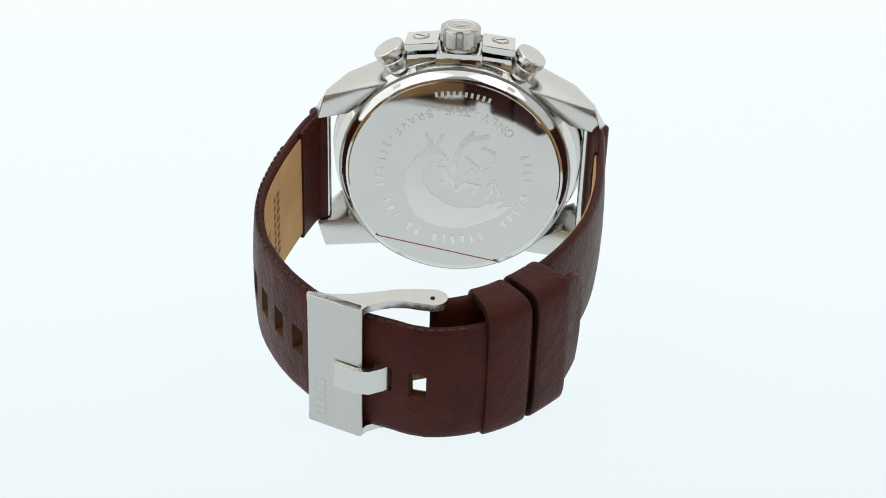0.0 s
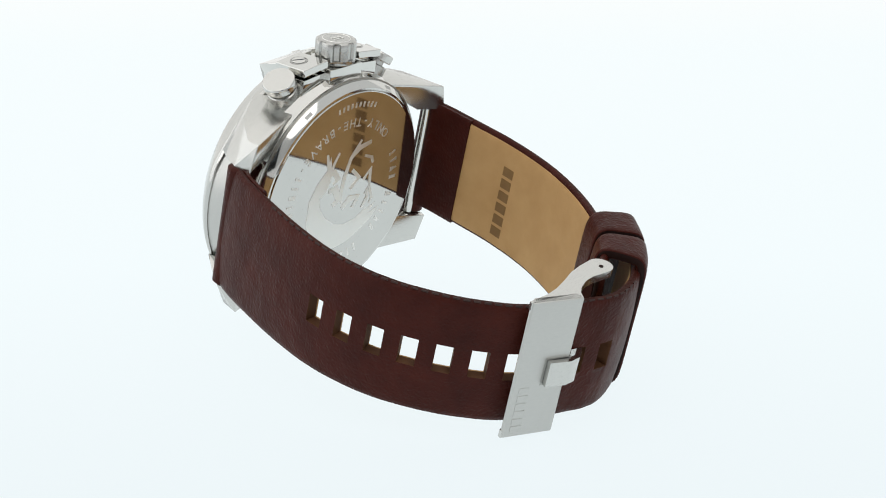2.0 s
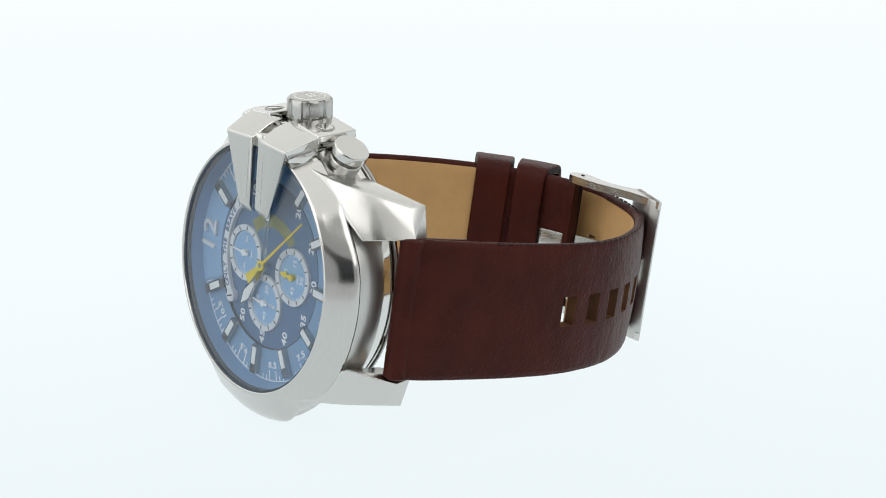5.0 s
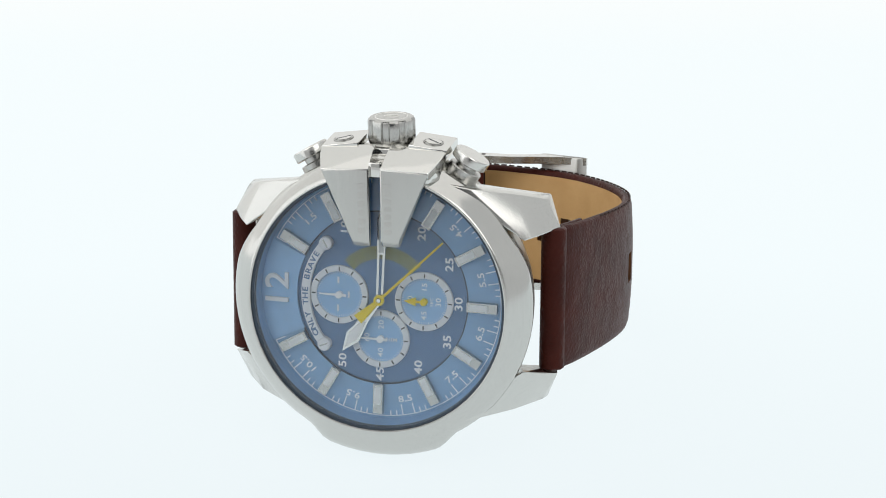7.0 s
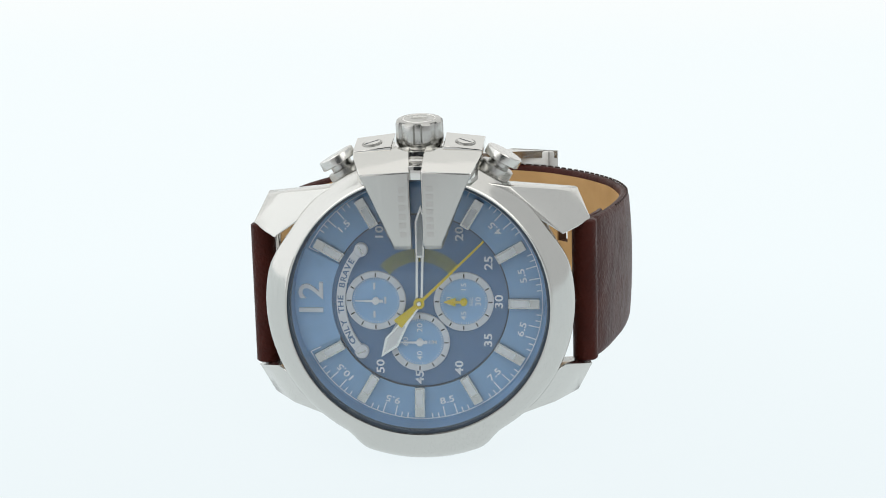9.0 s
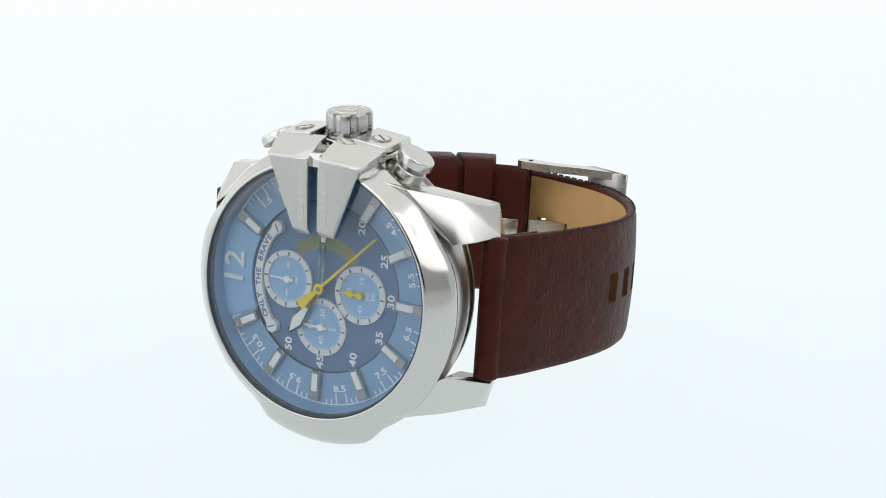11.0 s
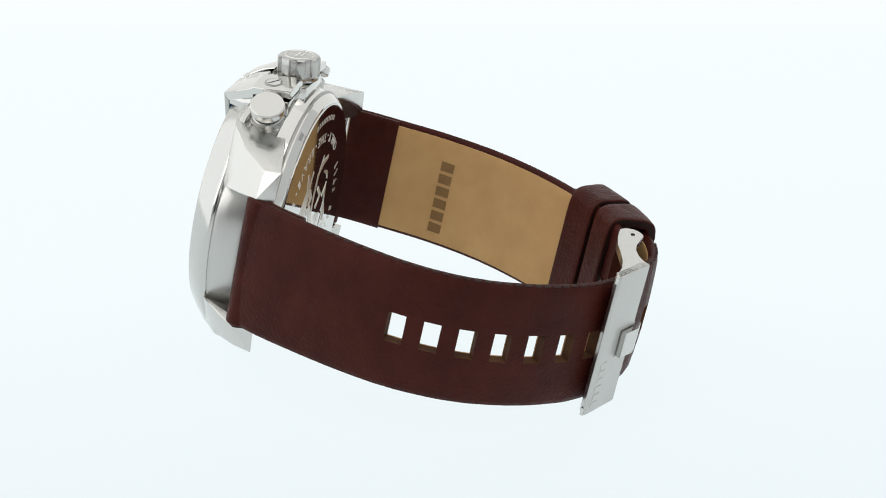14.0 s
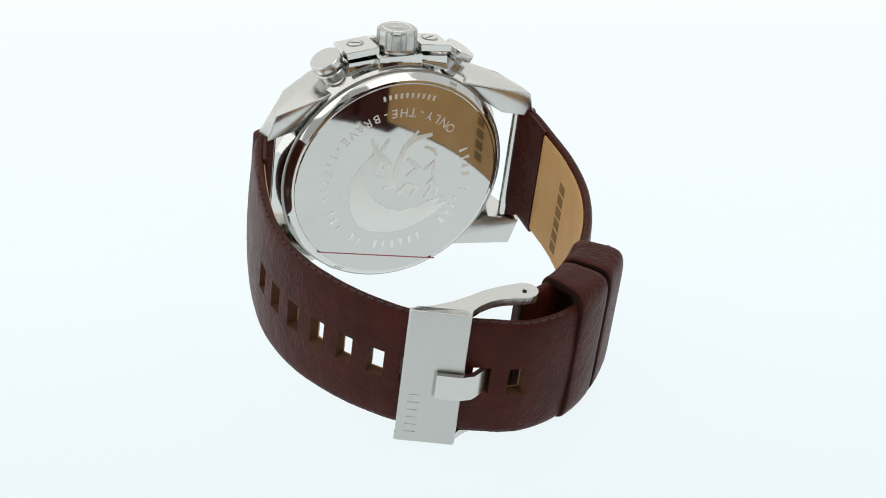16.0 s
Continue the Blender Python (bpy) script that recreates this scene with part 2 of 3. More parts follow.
def build_camera_body():
    """The black camera whose dark shape the polished steel mirrors; it stands just behind the eye."""
    back = look(EYE, AIM)
    rig = tagged(new("video_camera"), "black camera standing behind the eye, mirrored in the steel", "camera")
    rig.matrix_world = back
    w, h = 0.066, 0.048
    bm = bmesh.new()
    rings_ = [[bm.verts.new((x * k, y * k, z)) for x, y in ((-w, -h), (w, -h), (w, h), (-w, h))] for k, z in ((0.94, 0.05), (1.0, 0.055), (1.0, 0.11), (0.9, 0.118))]
    tube = [[bm.verts.new((0.036 * math.cos(a * math.pi / 12), 0.036 * math.sin(a * math.pi / 12), z)) for a in range(24)] for z in (0.012, 0.06)]
    for p, q in list(zip(rings_, rings_[1:])) + [tuple(tube)]:
        for k in range(len(p)):
            bm.faces.new((p[k], p[(k + 1) % len(p)], q[(k + 1) % len(p)], q[k]))
    for loop in (rings_[0], rings_[-1], tube[0]):
        bm.faces.new(loop)
    bmesh.ops.recalc_face_normals(bm, faces=bm.faces[:])
    me = bpy.data.meshes.new("camera_body")
    bm.to_mesh(me)
    bm.free()
    me.materials.append(BLACK)
    new("camera_body", me).parent = rig


build_camera_body()

# ---- the watch ----
WATCH = tagged(new("wristwatch"), "steel chronograph wristwatch, blue dial, brown leather strap, buckled closed", "watch")
WATCH.location = (0, 0, FLOOR)
WATCH.empty_display_size = 0.02


def swell(a, k):
    """The foot of the case at 9 o'clock stands out of the circle."""
    d = abs((a - 270 + 180) % 360 - 180)
    t = max(0.0, min(1.0, (31 - d) / 11))
    return 1.5 * t * t * (3 - 2 * t)


def cut(a):
    """The shoulders towards the crown are cut back."""
    d = abs((a - 90 + 180) % 360 - 180)
    t = max(0.0, min(1.0, (78 - d) / 22))
    return t * t * (3 - 2 * t)


def build_case():
    body = [(0.6, 24.6), (1.4, 25.6), (2.6, 26.0), (4.6, 25.85), (7.0, 25.4), (7.9, 25.2), (8.2, 25.05), (10.8, 23.75)]
    gain = [1.0, 1.0, 1.0, 0.9, 0.7, 0.4, 0.25, 0.1]
    bm = lathe(body, 144, False, True, lambda a, k: swell(a, k) * gain[k] - 1.7 * cut(a) * (1 - k / 7))
    for f in bm.faces:
        f.material_index = 1 if f.calc_center_median().y > 7.95 else 0
    case = part("case", bm, [FROST, POLISH], WATCH, "brushed steel watch case", smooth=28)
    bez = [(-0.5, 22.4), (-3.2, 22.4), (-3.42, 22.48), (-3.5, 22.7), (-3.42, 22.95), (-3.2, 23.2), (-2.3, 24.25), (-1.2, 25.35), (-0.3, 26.1), (0.3, 26.5), (0.7, 26.66), (1.05, 26.68), (1.35, 26.55), (1.5, 26.0)]
    bgain = [0, 0, 0, 0, 0.05, 0.1, 0.5, 0.9, 1.0, 1.0, 1.0, 1.0, 1.0, 1.0]
    part("gasket", lathe([(-2.6, 22.45), (-3.1, 22.4), (-3.15, 22.1), (-2.7, 21.95), (-2.0, 21.9)], 96), GASKET, WATCH, "dark seal under the glass", lean=HEAD)
    bm = lathe(bez, 144, False, False, lambda a, k: (swell(a, k) - 1.25 * cut(a)) * bgain[k])
    part("bezel", bm, BEZEL, WATCH, "satin steel bezel sloping out to a soft ridge", smooth=40, lean=HEAD)
    for sx, sz in ((1, 1), (-1, 1), (1, -1), (-1, -1)):
        pts = [(10.5, -1.2, 21.4), (10.5, 8.6, 20.2), (15.5, 0.2, 20.2), (24.4, 2.4, 11.4), (22.6, 5.0, 18.9), (26.7, 6.0, 11.9),
               (26.5, 10.2, 17.5), (26.7, 13.4, 17.9), (29.1, 10.2, 12.6), (28.2, 13.5, 12.3), (22.2, 11.2, 12.6), (12, 9.2, 19.2), (18, 9.0, 19.4)]
        wide = 1.0 if sx > 0 else 1.045
        drop = 0.0 if sz > 0 else 0.7
        bm = hull([(x * sx * wide, y + (0.5 * drop if y > 11 else 0), (z + (drop if x > 25 else 0)) * sz) for x, y, z in pts])
        part("lug", bm, SATIN, case, "faceted polished lug", smooth=20, bevel=0.22)
    for sx in (1, -1):
        bm = lathe([(-12.3, 0.9), (12.3, 0.9)], 12, True, True)
        bm.transform(Matrix.Translation((sx * 26.6, 11.2, 0)) @ Matrix.Rotation(radians(90), 4, "X"))
        part("spring_bar", bm, POLISH, case)
    return case


CASE = build_case()


def build_back():
    bm = lathe([(12.0, 23.4), (12.5, 23.6), (13.0, 23.55), (14.05, 22.7), (14.3, 22.35), (14.34, 21.9), (14.2, 21.75)], 120, True, True)
    back = part("caseback", bm, POLISH, WATCH, "mirror-polished steel caseback with etched emblem", smooth=25, lean=LEAN @ Matrix.Translation((0, -0.0008, 0)) @ Matrix.Rotation(radians(2.3), 4, "X"))
    # ring coloured dark for the shade in the groove
    part("groove", ring(23.5, 23.95, 12.3, 12.7, n=96, edge=0.05), SHADE_STEEL, back, "groove round the caseback, its shade painted as a dark ring")
    part("caseback_plate", lathe([(14.15, 21.85), (14.5, 21.8), (14.56, 21.65)], 120, False, True), BACKPLATE, back, "mirror-polished disc", smooth=3)
    for i in range(6):
        a = 60 * i + 62
        d, e = polar(1, a), polar(1, a + 90)
        pts = [d * r + e * w + Vector((0, y, 0)) for r, y in ((22.35, 14.32), (23.3, 13.5), (22.5, 13.2)) for w in (-0.85, 0.85)]
        # nothing is cut: a dark block gives the notch its shade
        part("notch", hull([tuple(p) for p in pts]), SHADE_STEEL, back, "milled opener notch, its shade painted as a dark block")
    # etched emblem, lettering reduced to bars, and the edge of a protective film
    def etched(name, outline_, top, label=""):
        part(name, slab([(-u, v) for u, v in outline_], 14.45, top), ETCH, back, label)

    def stroke(path, width, top):
        p, q = [Vector(c) for c in path], []
        for k, c in enumerate(p):
            d = (p[min(k + 1, len(p) - 1)] - p[max(k - 1, 0)]).normalized()
            h = width * (0.25 + 0.75 * math.sin(math.pi * (k + 0.6) / (len(p) + 0.2))) / 2
            q.append((c + Vector((-d.y, d.x)) * h, c - Vector((-d.y, d.x)) * h))
        etched("emblem_stroke", [a for a, _ in q] + [b for _, b in reversed(q)], top)

    crescent = [(-5.2, 8.6), (-5.9, 5.6), (-8.6, 3.0), (-10.5, -0.6), (-10.7, -5.4), (-9.9, -9.0), (-8.2, -12.0), (-5.2, -13.9), (-0.9, -14.7), (2.9, -14.4), (6.6, -12.9), (10.4, -10.8), (13.2, -8.0),
                (9.6, -8.9), (11.8, -6.6), (7.9, -7.9), (8.9, -7.2), (5.5, -9.0), (1.7, -9.4), (-1.5, -8.5), (-4.8, -6.0), (-7.0, -3.0), (-7.3, -0.8), (-5.3, 0.4), (-4.2, 4.0)]
    etched("emblem", [(u * 0.93, v * 0.93 + 1.2) for u, v in crescent], 14.6, "frosted crescent emblem")
    for k, (path, w) in enumerate((
            ([(4.2, 10.4), (1.4, 6.7), (0.0, 2.4), (-0.6, -1.8), (0.2, -3.8)], 1.1), ([(1.4, 6.7), (4.0, 8.6), (7.6, 9.2)], 1.2),
            ([(-6.4, 9.4), (-5.6, 6.0), (-4.6, 2.6)], 0.8), ([(-2.6, 9.0), (-4.0, 6.6), (-4.6, 4.4)], 0.8), ([(-5.8, 4.2), (-3.6, 4.6), (-2.0, 2.6), (-3.4, 1.6)], 1.5),
            ([(-4.6, 0.2), (-2.6, 0.4), (-1.0, -2.6), (-2.8, -3.6)], 1.9), ([(0.4, -5.2), (2.6, -3.4), (5.4, -3.6), (4.0, -6.0)], 1.7), ([(6.6, 0.2), (8.6, 2.4), (8.8, -1.2)], 1.2),
            ([(2.4, 3.6), (5.0, 1.2), (2.4, -1.0)], 1.2), ([(7.6, -3.6), (8.8, -1.8), (9.8, -4.2)], 1.0), ([(7.2, -6.8), (8.6, -4.6), (8.4, -2.6)], 0.9), ([(9.6, -3.4), (10.2, -5.0), (9.6, -6.4)], 0.8),
            ([(6.0, 6.2), (8.4, 5.2), (9.0, 3.8)], 0.8))):
        stroke([(u * 0.93, v * 0.93 + 1.2) for u, v in path], w, 14.604 + 0.004 * k)
    for i, ch in enumerate("ONLY-THE-BRAVE-"):
        a = radians(45 - 7.3 * i)
        out = Vector((-math.sin(a), 0, math.cos(a)))
        part("etched_letter", set_text(lettering(ch, 2.7, 0.12, bold=0.004, wide=0.95), out * 15.4 + Vector((0, 14.55, 0)), -out, out.cross(Vector((0, 1, 0))) * -1), ETCH, back)
    for i in range(15, 53):
        if i % 7 == 0 or i % 11 == 3:
            continue
        a = 45 - 7.3 * i
        if a < -300:
            break
        part("etched_mark", radial_bar(14.4, 16.3, 90 - a, 0.35 + 0.35 * (i % 3), 0.35 + 0.35 * (i % 2), 14.45, 14.6), ETCH, back)
    for i in range(10):
        part("etched_mark", radial_bar(18.6, 19.7, 70 + i * 3.6, 0.5, 0.55, 14.45, 14.6), ETCH, back)
    a, b = Vector((16.0, 0, -15.2)), Vector((-10.5, 0, -20.2))
    part("film_edge", slab([(a.x, a.z), (b.x, b.z), (b.x, b.z - 0.22), (a.x, a.z - 0.22)], 14.45, 14.62), RED, back, "thin red film edge")
    return back


BACK = build_back()


def build_crystal():
    bm = lathe([(-3.1, 20), (-3.05, 21.8), (-2.95, 22.4)], 96, True, False)
    c = part("crystal", bm, GLASS, WATCH, "flat clear mineral glass", lean=HEAD)
    c.visible_shadow = False


build_crystal()


def build_dial():
    dial = part("dial", disc(22.2, 0.0, 0.6, n=96), BLUE_IN, WATCH, "blue two-tone dial", lean=FACE)
    rim = lathe([(-3.9, 22.3), (-0.4, 21.6), (-0.3, 22.3)], 96)
    part("rehaut", rim, BLUE_OUT, dial)
    part("hour_ring", ring(15.4, 21.7, -0.45, 0.1, n=96), BLUE_OUT, dial, "lighter blue outer ring")
    part("ring_groove", ring(15.25, 15.45, -0.47, 0.05, n=96, edge=0.02), GASKET, dial)
    part("twelve_panel", arc_plate(15.2, 21.6, -25, 25, -0.7, -0.2), BLUE_SUB, dial)
    for h in range(1, 12):
        if h == 3:
            continue
        a = 30 * h
        frame_bm = radial_bar(15.3, 20.6, a, 1.7, 1.7, -1.5, -0.4)
        mk = part("hour_marker", frame_bm, BRUSH, dial, "polished steel baton", bevel=0.2)
        part("lume", radial_bar(15.65, 18.9, a, 1.15, 1.15, -1.58, -1.4), LUME, mk)
    # printed scale
    line = arc_plate(21.05, 21.2, 30 - 4, 330 + 4, -0.5, -0.43, 120)
    hooks = [radial_bar(19.2, 21.2, 26, 0.15, 0.15, -0.5, -0.43), radial_bar(19.2, 21.2, 334, 0.15, 0.15, -0.5, -0.43)]
    ticks = []
    for h in range(1, 11 + 1):
        for d, l in ((6, 0.9), (9, 0.9), (12, 1.9), (18, 1.9), (21, 0.9), (24, 0.9)):
            a = 30 * h + d
            if a < 330:
                ticks.append(radial_bar(21.1 - l, 21.1, a, 0.21, 0.21, -0.5, -0.43))
    part("minute_track", join(line, *hooks, *ticks), WHITE, dial, "white printed scale")
    for h, txt in ((1, "1.5"), (4, "4.5"), (5, "5.5"), (6, "6.5"), (7, "7.5"), (8, "8.5"), (9, "9.5"), (10, "10.5")):
        a = 30 * h + 15
        out = polar(1, a)
        up = out if h in (1, 9, 10) else -out
        bm = set_text(lettering(txt, 1.6, bold=0.02, wide=1.3), polar(18.3, a, -0.47), up, up.cross(Vector((0, -1, 0))))
        part("numeral", bm, WHITE, dial)
    for a, txt in ((60, "10"), (120, "20"), (150, "25"), (180, "30"), (210, "35"), (240, "40"), (270, "45"), (300, "50")):
        bm = set_text(lettering(txt, 1.95, spread=1.05, bold=0.022, wide=1.25), polar(13.7, a, -0.05), (-1, 0, 0), (0, 0, 1))
        part("numeral", bm, WHITE, dial)
    bm = set_text(lettering("12", 6.0, 0.8, bold=0.006, wide=1.1), (-18.5, -0.9, 0.1), (-1, 0, 0), (0, 0, 1))
    part("twelve", bm, SILVER, dial, "applied steel numeral twelve")
    # curved name plate with screws
    plate = part("motto_plate", arc_plate(12.85, 14.35, -40, 40, -0.9, -0.1), PLATE, dial, "curved silver plate with motto")
    for i, ch in enumerate("ONLY THE BRAVE"):
        if ch == " ":
            continue
        a = -31 + i * 62 / 13
        d = polar(1, a)
        part("letter", set_text(lettering(ch, 1.4, 0.1, bold=0.015), polar(13.6, a, -0.93), d, d.cross(Vector((0, -1, 0)))), BLUE_IN, plate)
    for a in (-42, 42):
        c = polar(13.5, a)
        sc = part("plate_screw", disc(1.2, -1.25, -0.1, (c.x, c.z), 24, 0.15), PLATE, plate)
        part("slot", radial_bar(-0.8, 0.8, a + 20, 0.25, 0.25, -1.3, -1.2, (c.x, c.z)), BRUSH, sc)
    # yellow fan of short lines
    fan = [radial_bar(6.9, 9.2, 90 - 47 + 94 * i / 40, 0.16, 0.22, -0.07, 0.02) for i in range(41)]
    part("yellow_scale", join(*fan), OLIVE, dial, "yellow printed fan of lines")
    # counters
    for (x, z), texts, hand_mat in (((-7.6, 0), (), WHITE), ((7.6, 0), (("60", 0), ("15", 90), ("30", 180), ("45", 270)), YELLOW),
                                    ((0, -7.3), (("60", 0), ("20", 90), ("40", 270)), WHITE)):
        sub = part("counter", disc(4.3, -0.12, 0.1, (x, z), 48), BLUE_SUB, dial, "small light blue counter with silver ring")
        part("counter_ring", ring(4.1, 5.2, -0.55, 0.05, (x, z)), SILVER, sub)
        marks = [radial_bar(4.25, 4.95, 30 * i, 0.22, 0.22, -0.6, -0.5, (x, z)) for i in range(12)]
        part("counter_marks", join(*marks), BLACK, sub)
        fine = [radial_bar(3.7, 4.0, 6 * i, 0.08, 0.08, -0.16, -0.1, (x, z)) for i in range(60)]
        part("fine_marks", join(*fine), WHITE, sub)
        for txt, a in texts:
            c = polar(2.5, a)
            part("counter_numeral", set_text(lettering(txt, 1.35, 0.06), (x + c.x, -0.14, z + c.z), (-1, 0, 0), (0, 0, 1)), WHITE, sub)
        if texts:
            word = "MIN" if z < 0 else "SEC"
            part("counter_numeral", set_text(lettering(word, 0.95, 0.06), (x + 1.9, -0.14, z + (0.0 if z < 0 else 1.3)), (0, 0, -1), (-1, 0, 0)) if z < 0 else
                 set_text(lettering(word, 0.8, 0.06), (x + 1.3, -0.14, z + 0.0), (-1, 0, 0), (0, 0, 1)), WHITE, sub)
        if not texts:
            bars = [slab([(x + u - 0.45, z + v - 0.6), (x + u - 0.1, z + v - 0.6), (x + u - 0.1, z + v + 0.6), (x + u - 0.45, z + v + 0.6)], -0.17, -0.1)
                    for u, v in ((0, 2.5), (0, -2.5), (1.9, 0))]
            part("counter_print", join(*bars), SILVER, sub)
        if hand_mat is YELLOW:
            tip = join(radial_bar(0, 1.7, 0, 0.35, 0.5, -0.85, -0.65, (x, z)), radial_bar(1.4, 3.4, 0, 1.5, 0.1, -0.85, -0.65, (x, z)))
        else:
            tip = radial_bar(-1.3, 3.5, 0, 0.5, 0.22, -0.85, -0.65, (x, z))
        part("counter_hand", join(tip, disc(0.62, -0.95, -0.1, (x, z), 20)), hand_mat, sub)
    return dial


DIAL = build_dial()


def build_hands():
    def outline(a, pts):
        d, s = polar(1, a), polar(1, a + 90)
        return [((d * r + s * w).x, (d * r + s * w).z) for r, w in pts]

    hour = part("hour_hand", slab(outline(304, [(0, -0.5), (4.5, -0.62), (8.6, -1.35), (11.9, 0), (8.6, 1.35), (4.5, 0.62), (0, 0.5)]), -1.75, -1.5),
                POLISH, WATCH, "steel hour hand with white fill", bevel=0.05, lean=POINTERS)
    part("lume", slab(outline(304, [(5.0, -0.4), (8.5, -0.95), (11.0, 0), (8.5, 0.95), (5.0, 0.4)]), -1.82, -1.7), LUME, hour)
    minute = part("minute_hand", join(slab(outline(91, [(0, -0.62), (8, -0.68), (8, -0.28), (0, -0.22)]), -2.25, -2.0),
                                      slab(outline(91, [(0, 0.62), (8, 0.68), (8, 0.28), (0, 0.22)]), -2.25, -2.0),
                                      slab(outline(91, [(8, -0.68), (14.2, -0.95), (17.2, 0), (14.2, 0.95), (8, 0.68)]), -2.25, -2.0)),
                  POLISH, WATCH, "slim steel minute hand", lean=POINTERS)
    part("lume", slab(outline(91, [(8.4, -0.42), (14.1, -0.62), (16.2, 0), (14.1, 0.62), (8.4, 0.42)]), -2.32, -2.2), LUME, minute)
    part("second_hand", join(slab(outline(135, [(-5.2, -0.95), (-5.2, 0.95), (-1.2, 0.45), (0, 0.25), (15.6, 0.14), (15.6, -0.14), (0, -0.25), (-1.2, -0.45)]), -2.75, -2.55),
                             disc(0.95, -2.8, -2.5, n=24)), YELLOW, WATCH, "yellow lacquered seconds hand", lean=POINTERS)
    part("hand_pin", disc(0.45, -2.9, 0, n=20, edge=0.1), POLISH, WATCH, lean=POINTERS)


build_hands()


def build_guard():
    for sx in (-1, 1):
        pts = [(0.95, 10.6), (0.95, 24.0), (9.4, 23.6), (4.1, 10.6)]
        front = hull([(x * sx, -3.9, z + (0.9 if z < 12 else 0)) for x, z in pts] + [(x * sx, -2.8, z - (0.4 if z < 12 else 0)) for x, z in pts])
        plate = part("guard_plate", front, BRUSH, WATCH, "tapered brushed steel crown guard over the glass", smooth=20, bevel=0.28, lean=BROW)
        top = hull([(x * sx, y, z) for x, y, z in ((0.95, -3.9, 24.0), (9.4, -3.9, 23.6), (0.95, -2.8, 22.5), (9.2, -2.8, 22.2), (1.3, 0.0, 26.3), (10.7, 0.0, 25.4),
                                                   (1.3, 2.4, 27.0), (11.0, 2.4, 26.35), (1.3, 2.4, 24.4), (10.8, 2.4, 24.0))])
        back = hull([(x * sx, y, z) for x, y, z in ((4.4, 1.9, 27.2), (11.0, 1.9, 26.4), (4.4, 9.6, 28.0), (11.2, 9.6, 27.2), (4.4, 9.8, 26.5), (11.1, 9.8, 25.7),
                                                    (4.4, 1.9, 25.6), (10.9, 1.9, 24.9))])
        part("guard_block", join(top, back), POLISH, plate, "polished steel bridge beside the crown", smooth=20, bevel=0.18)
        lower = hull([(x * sx, y, z) for x, y, z in ((3.6, 0, 22), (10.3, 0, 21.5), (3.6, 9.3, 22), (10.7, 9.3, 21.5), (3.6, 0, 24.3), (10.1, 0, 23.6), (3.6, 9.3, 25.5), (10.5, 9.3, 24.8),
                                                     (3.6, -2.7, 21.6), (9.1, -2.7, 21.6), (9.2, -2.7, 23.3), (3.6, -2.7, 23.5))])
        part("guard_foot", lower, POLISH, plate, bevel=0.15)
        tilt = Matrix.Translation((8.0 * sx, 5.2, 27.12)) @ Matrix.Rotation(radians(7 * sx), 4, "Y") @ Matrix.Rotation(radians(4), 4, "X") @ Matrix.Rotation(radians(-90), 4, "X")
        bm = lathe([(0.3, 1.42), (-0.16, 1.42), (-0.24, 1.3)], 28, True, True)
        bm.transform(tilt)
        screw = part("screw", bm, POLISH, plate, "slotted steel screw", smooth=30)
        s = hull([(x, y, z) for x in (-1.3, 1.3) for y in (-0.27, -0.1) for z in (-0.14, 0.14)])
        s.transform(tilt @ Matrix.Rotation(radians(35 * sx), 4, "Y"))
        part("slot", s, BLACK, plate)
        # dark ring round the screw, coloured as the shade of its well
        well = lathe([(0.1, 1.5), (-0.12, 1.5), (-0.12, 1.75), (0.1, 1.78)], 28)
        well.transform(tilt)
        part("screw_well", well, SHADE_STEEL, plate)
        n = 6 if sx < 0 else 7
        for i in range(n):
            zz = 12.8 + i * 9.2 / n
            xc, half = sx * 2.3, 0.6
            part("raised_mark", slab([(xc - half, zz), (xc + half, zz), (xc + half, zz + 5.6 / n), (xc - half, zz + 5.6 / n)], -3.94, -3.8), BRUSH, plate)
    bm = hull([(x, y, z) for x in (-1.2, 1.2) for y in (-3.2, 1) for z in (22.4, 24.8)])
    part("guard_bridge", bm, POLISH, WATCH, bevel=0.15, lean=BROW)
    bm = hull([(x, y, z) for x in (-4.6, 4.6) for y in (2.2, 10.7) for z in (21.5, 26.2)])
    part("crown_seat", bm, POLISH, WATCH, bevel=0.2, lean=BROW)


build_guard()


def build_crown():
    axis = Matrix.Translation((0, 7.5, 26.15)) @ Matrix.Rotation(radians(4), 4, "X") @ Matrix.Rotation(radians(-90), 4, "X")

    def flute(a, k):
        return -0.45 if 3 < k < 8 and min(a % 45, 45 - a % 45) < 8 else 0.0
    stem = lathe([(2.5, 3.0), (-0.6, 3.0)], 40, True, True)
    stem.transform(axis)
    bm = lathe([(0.0, 3.5), (-0.3, 3.9), (-0.6, 4.05), (-1.15, 4.1), (-1.2, 4.1), (-3.2, 4.1), (-4.2, 4.1), (-4.5, 3.98), (-4.7, 3.7), (-4.8, 3.3)], 96, True, True, flute)
    bm.transform(axis)
    crown = part("crown", bm, BRUSH, WATCH, "fluted polished steel crown", smooth=24, lean=BROW)
    part("crown_stem", stem, BRUSH, crown)
    e = join(ring(2.65, 2.85, -4.88, -4.75, n=40), slab([(-1.3, -0.25), (1.3, -0.55), (1.3, -0.1), (-1.3, 0.2)], -4.88, -4.75),
             slab([(-1.1, 0.65), (1.2, 0.4), (1.2, 0.75), (-1.1, 1.0)], -4.88, -4.75))
    e.transform(axis)
    part("crown_emblem", e, ETCH, crown)


build_crown()


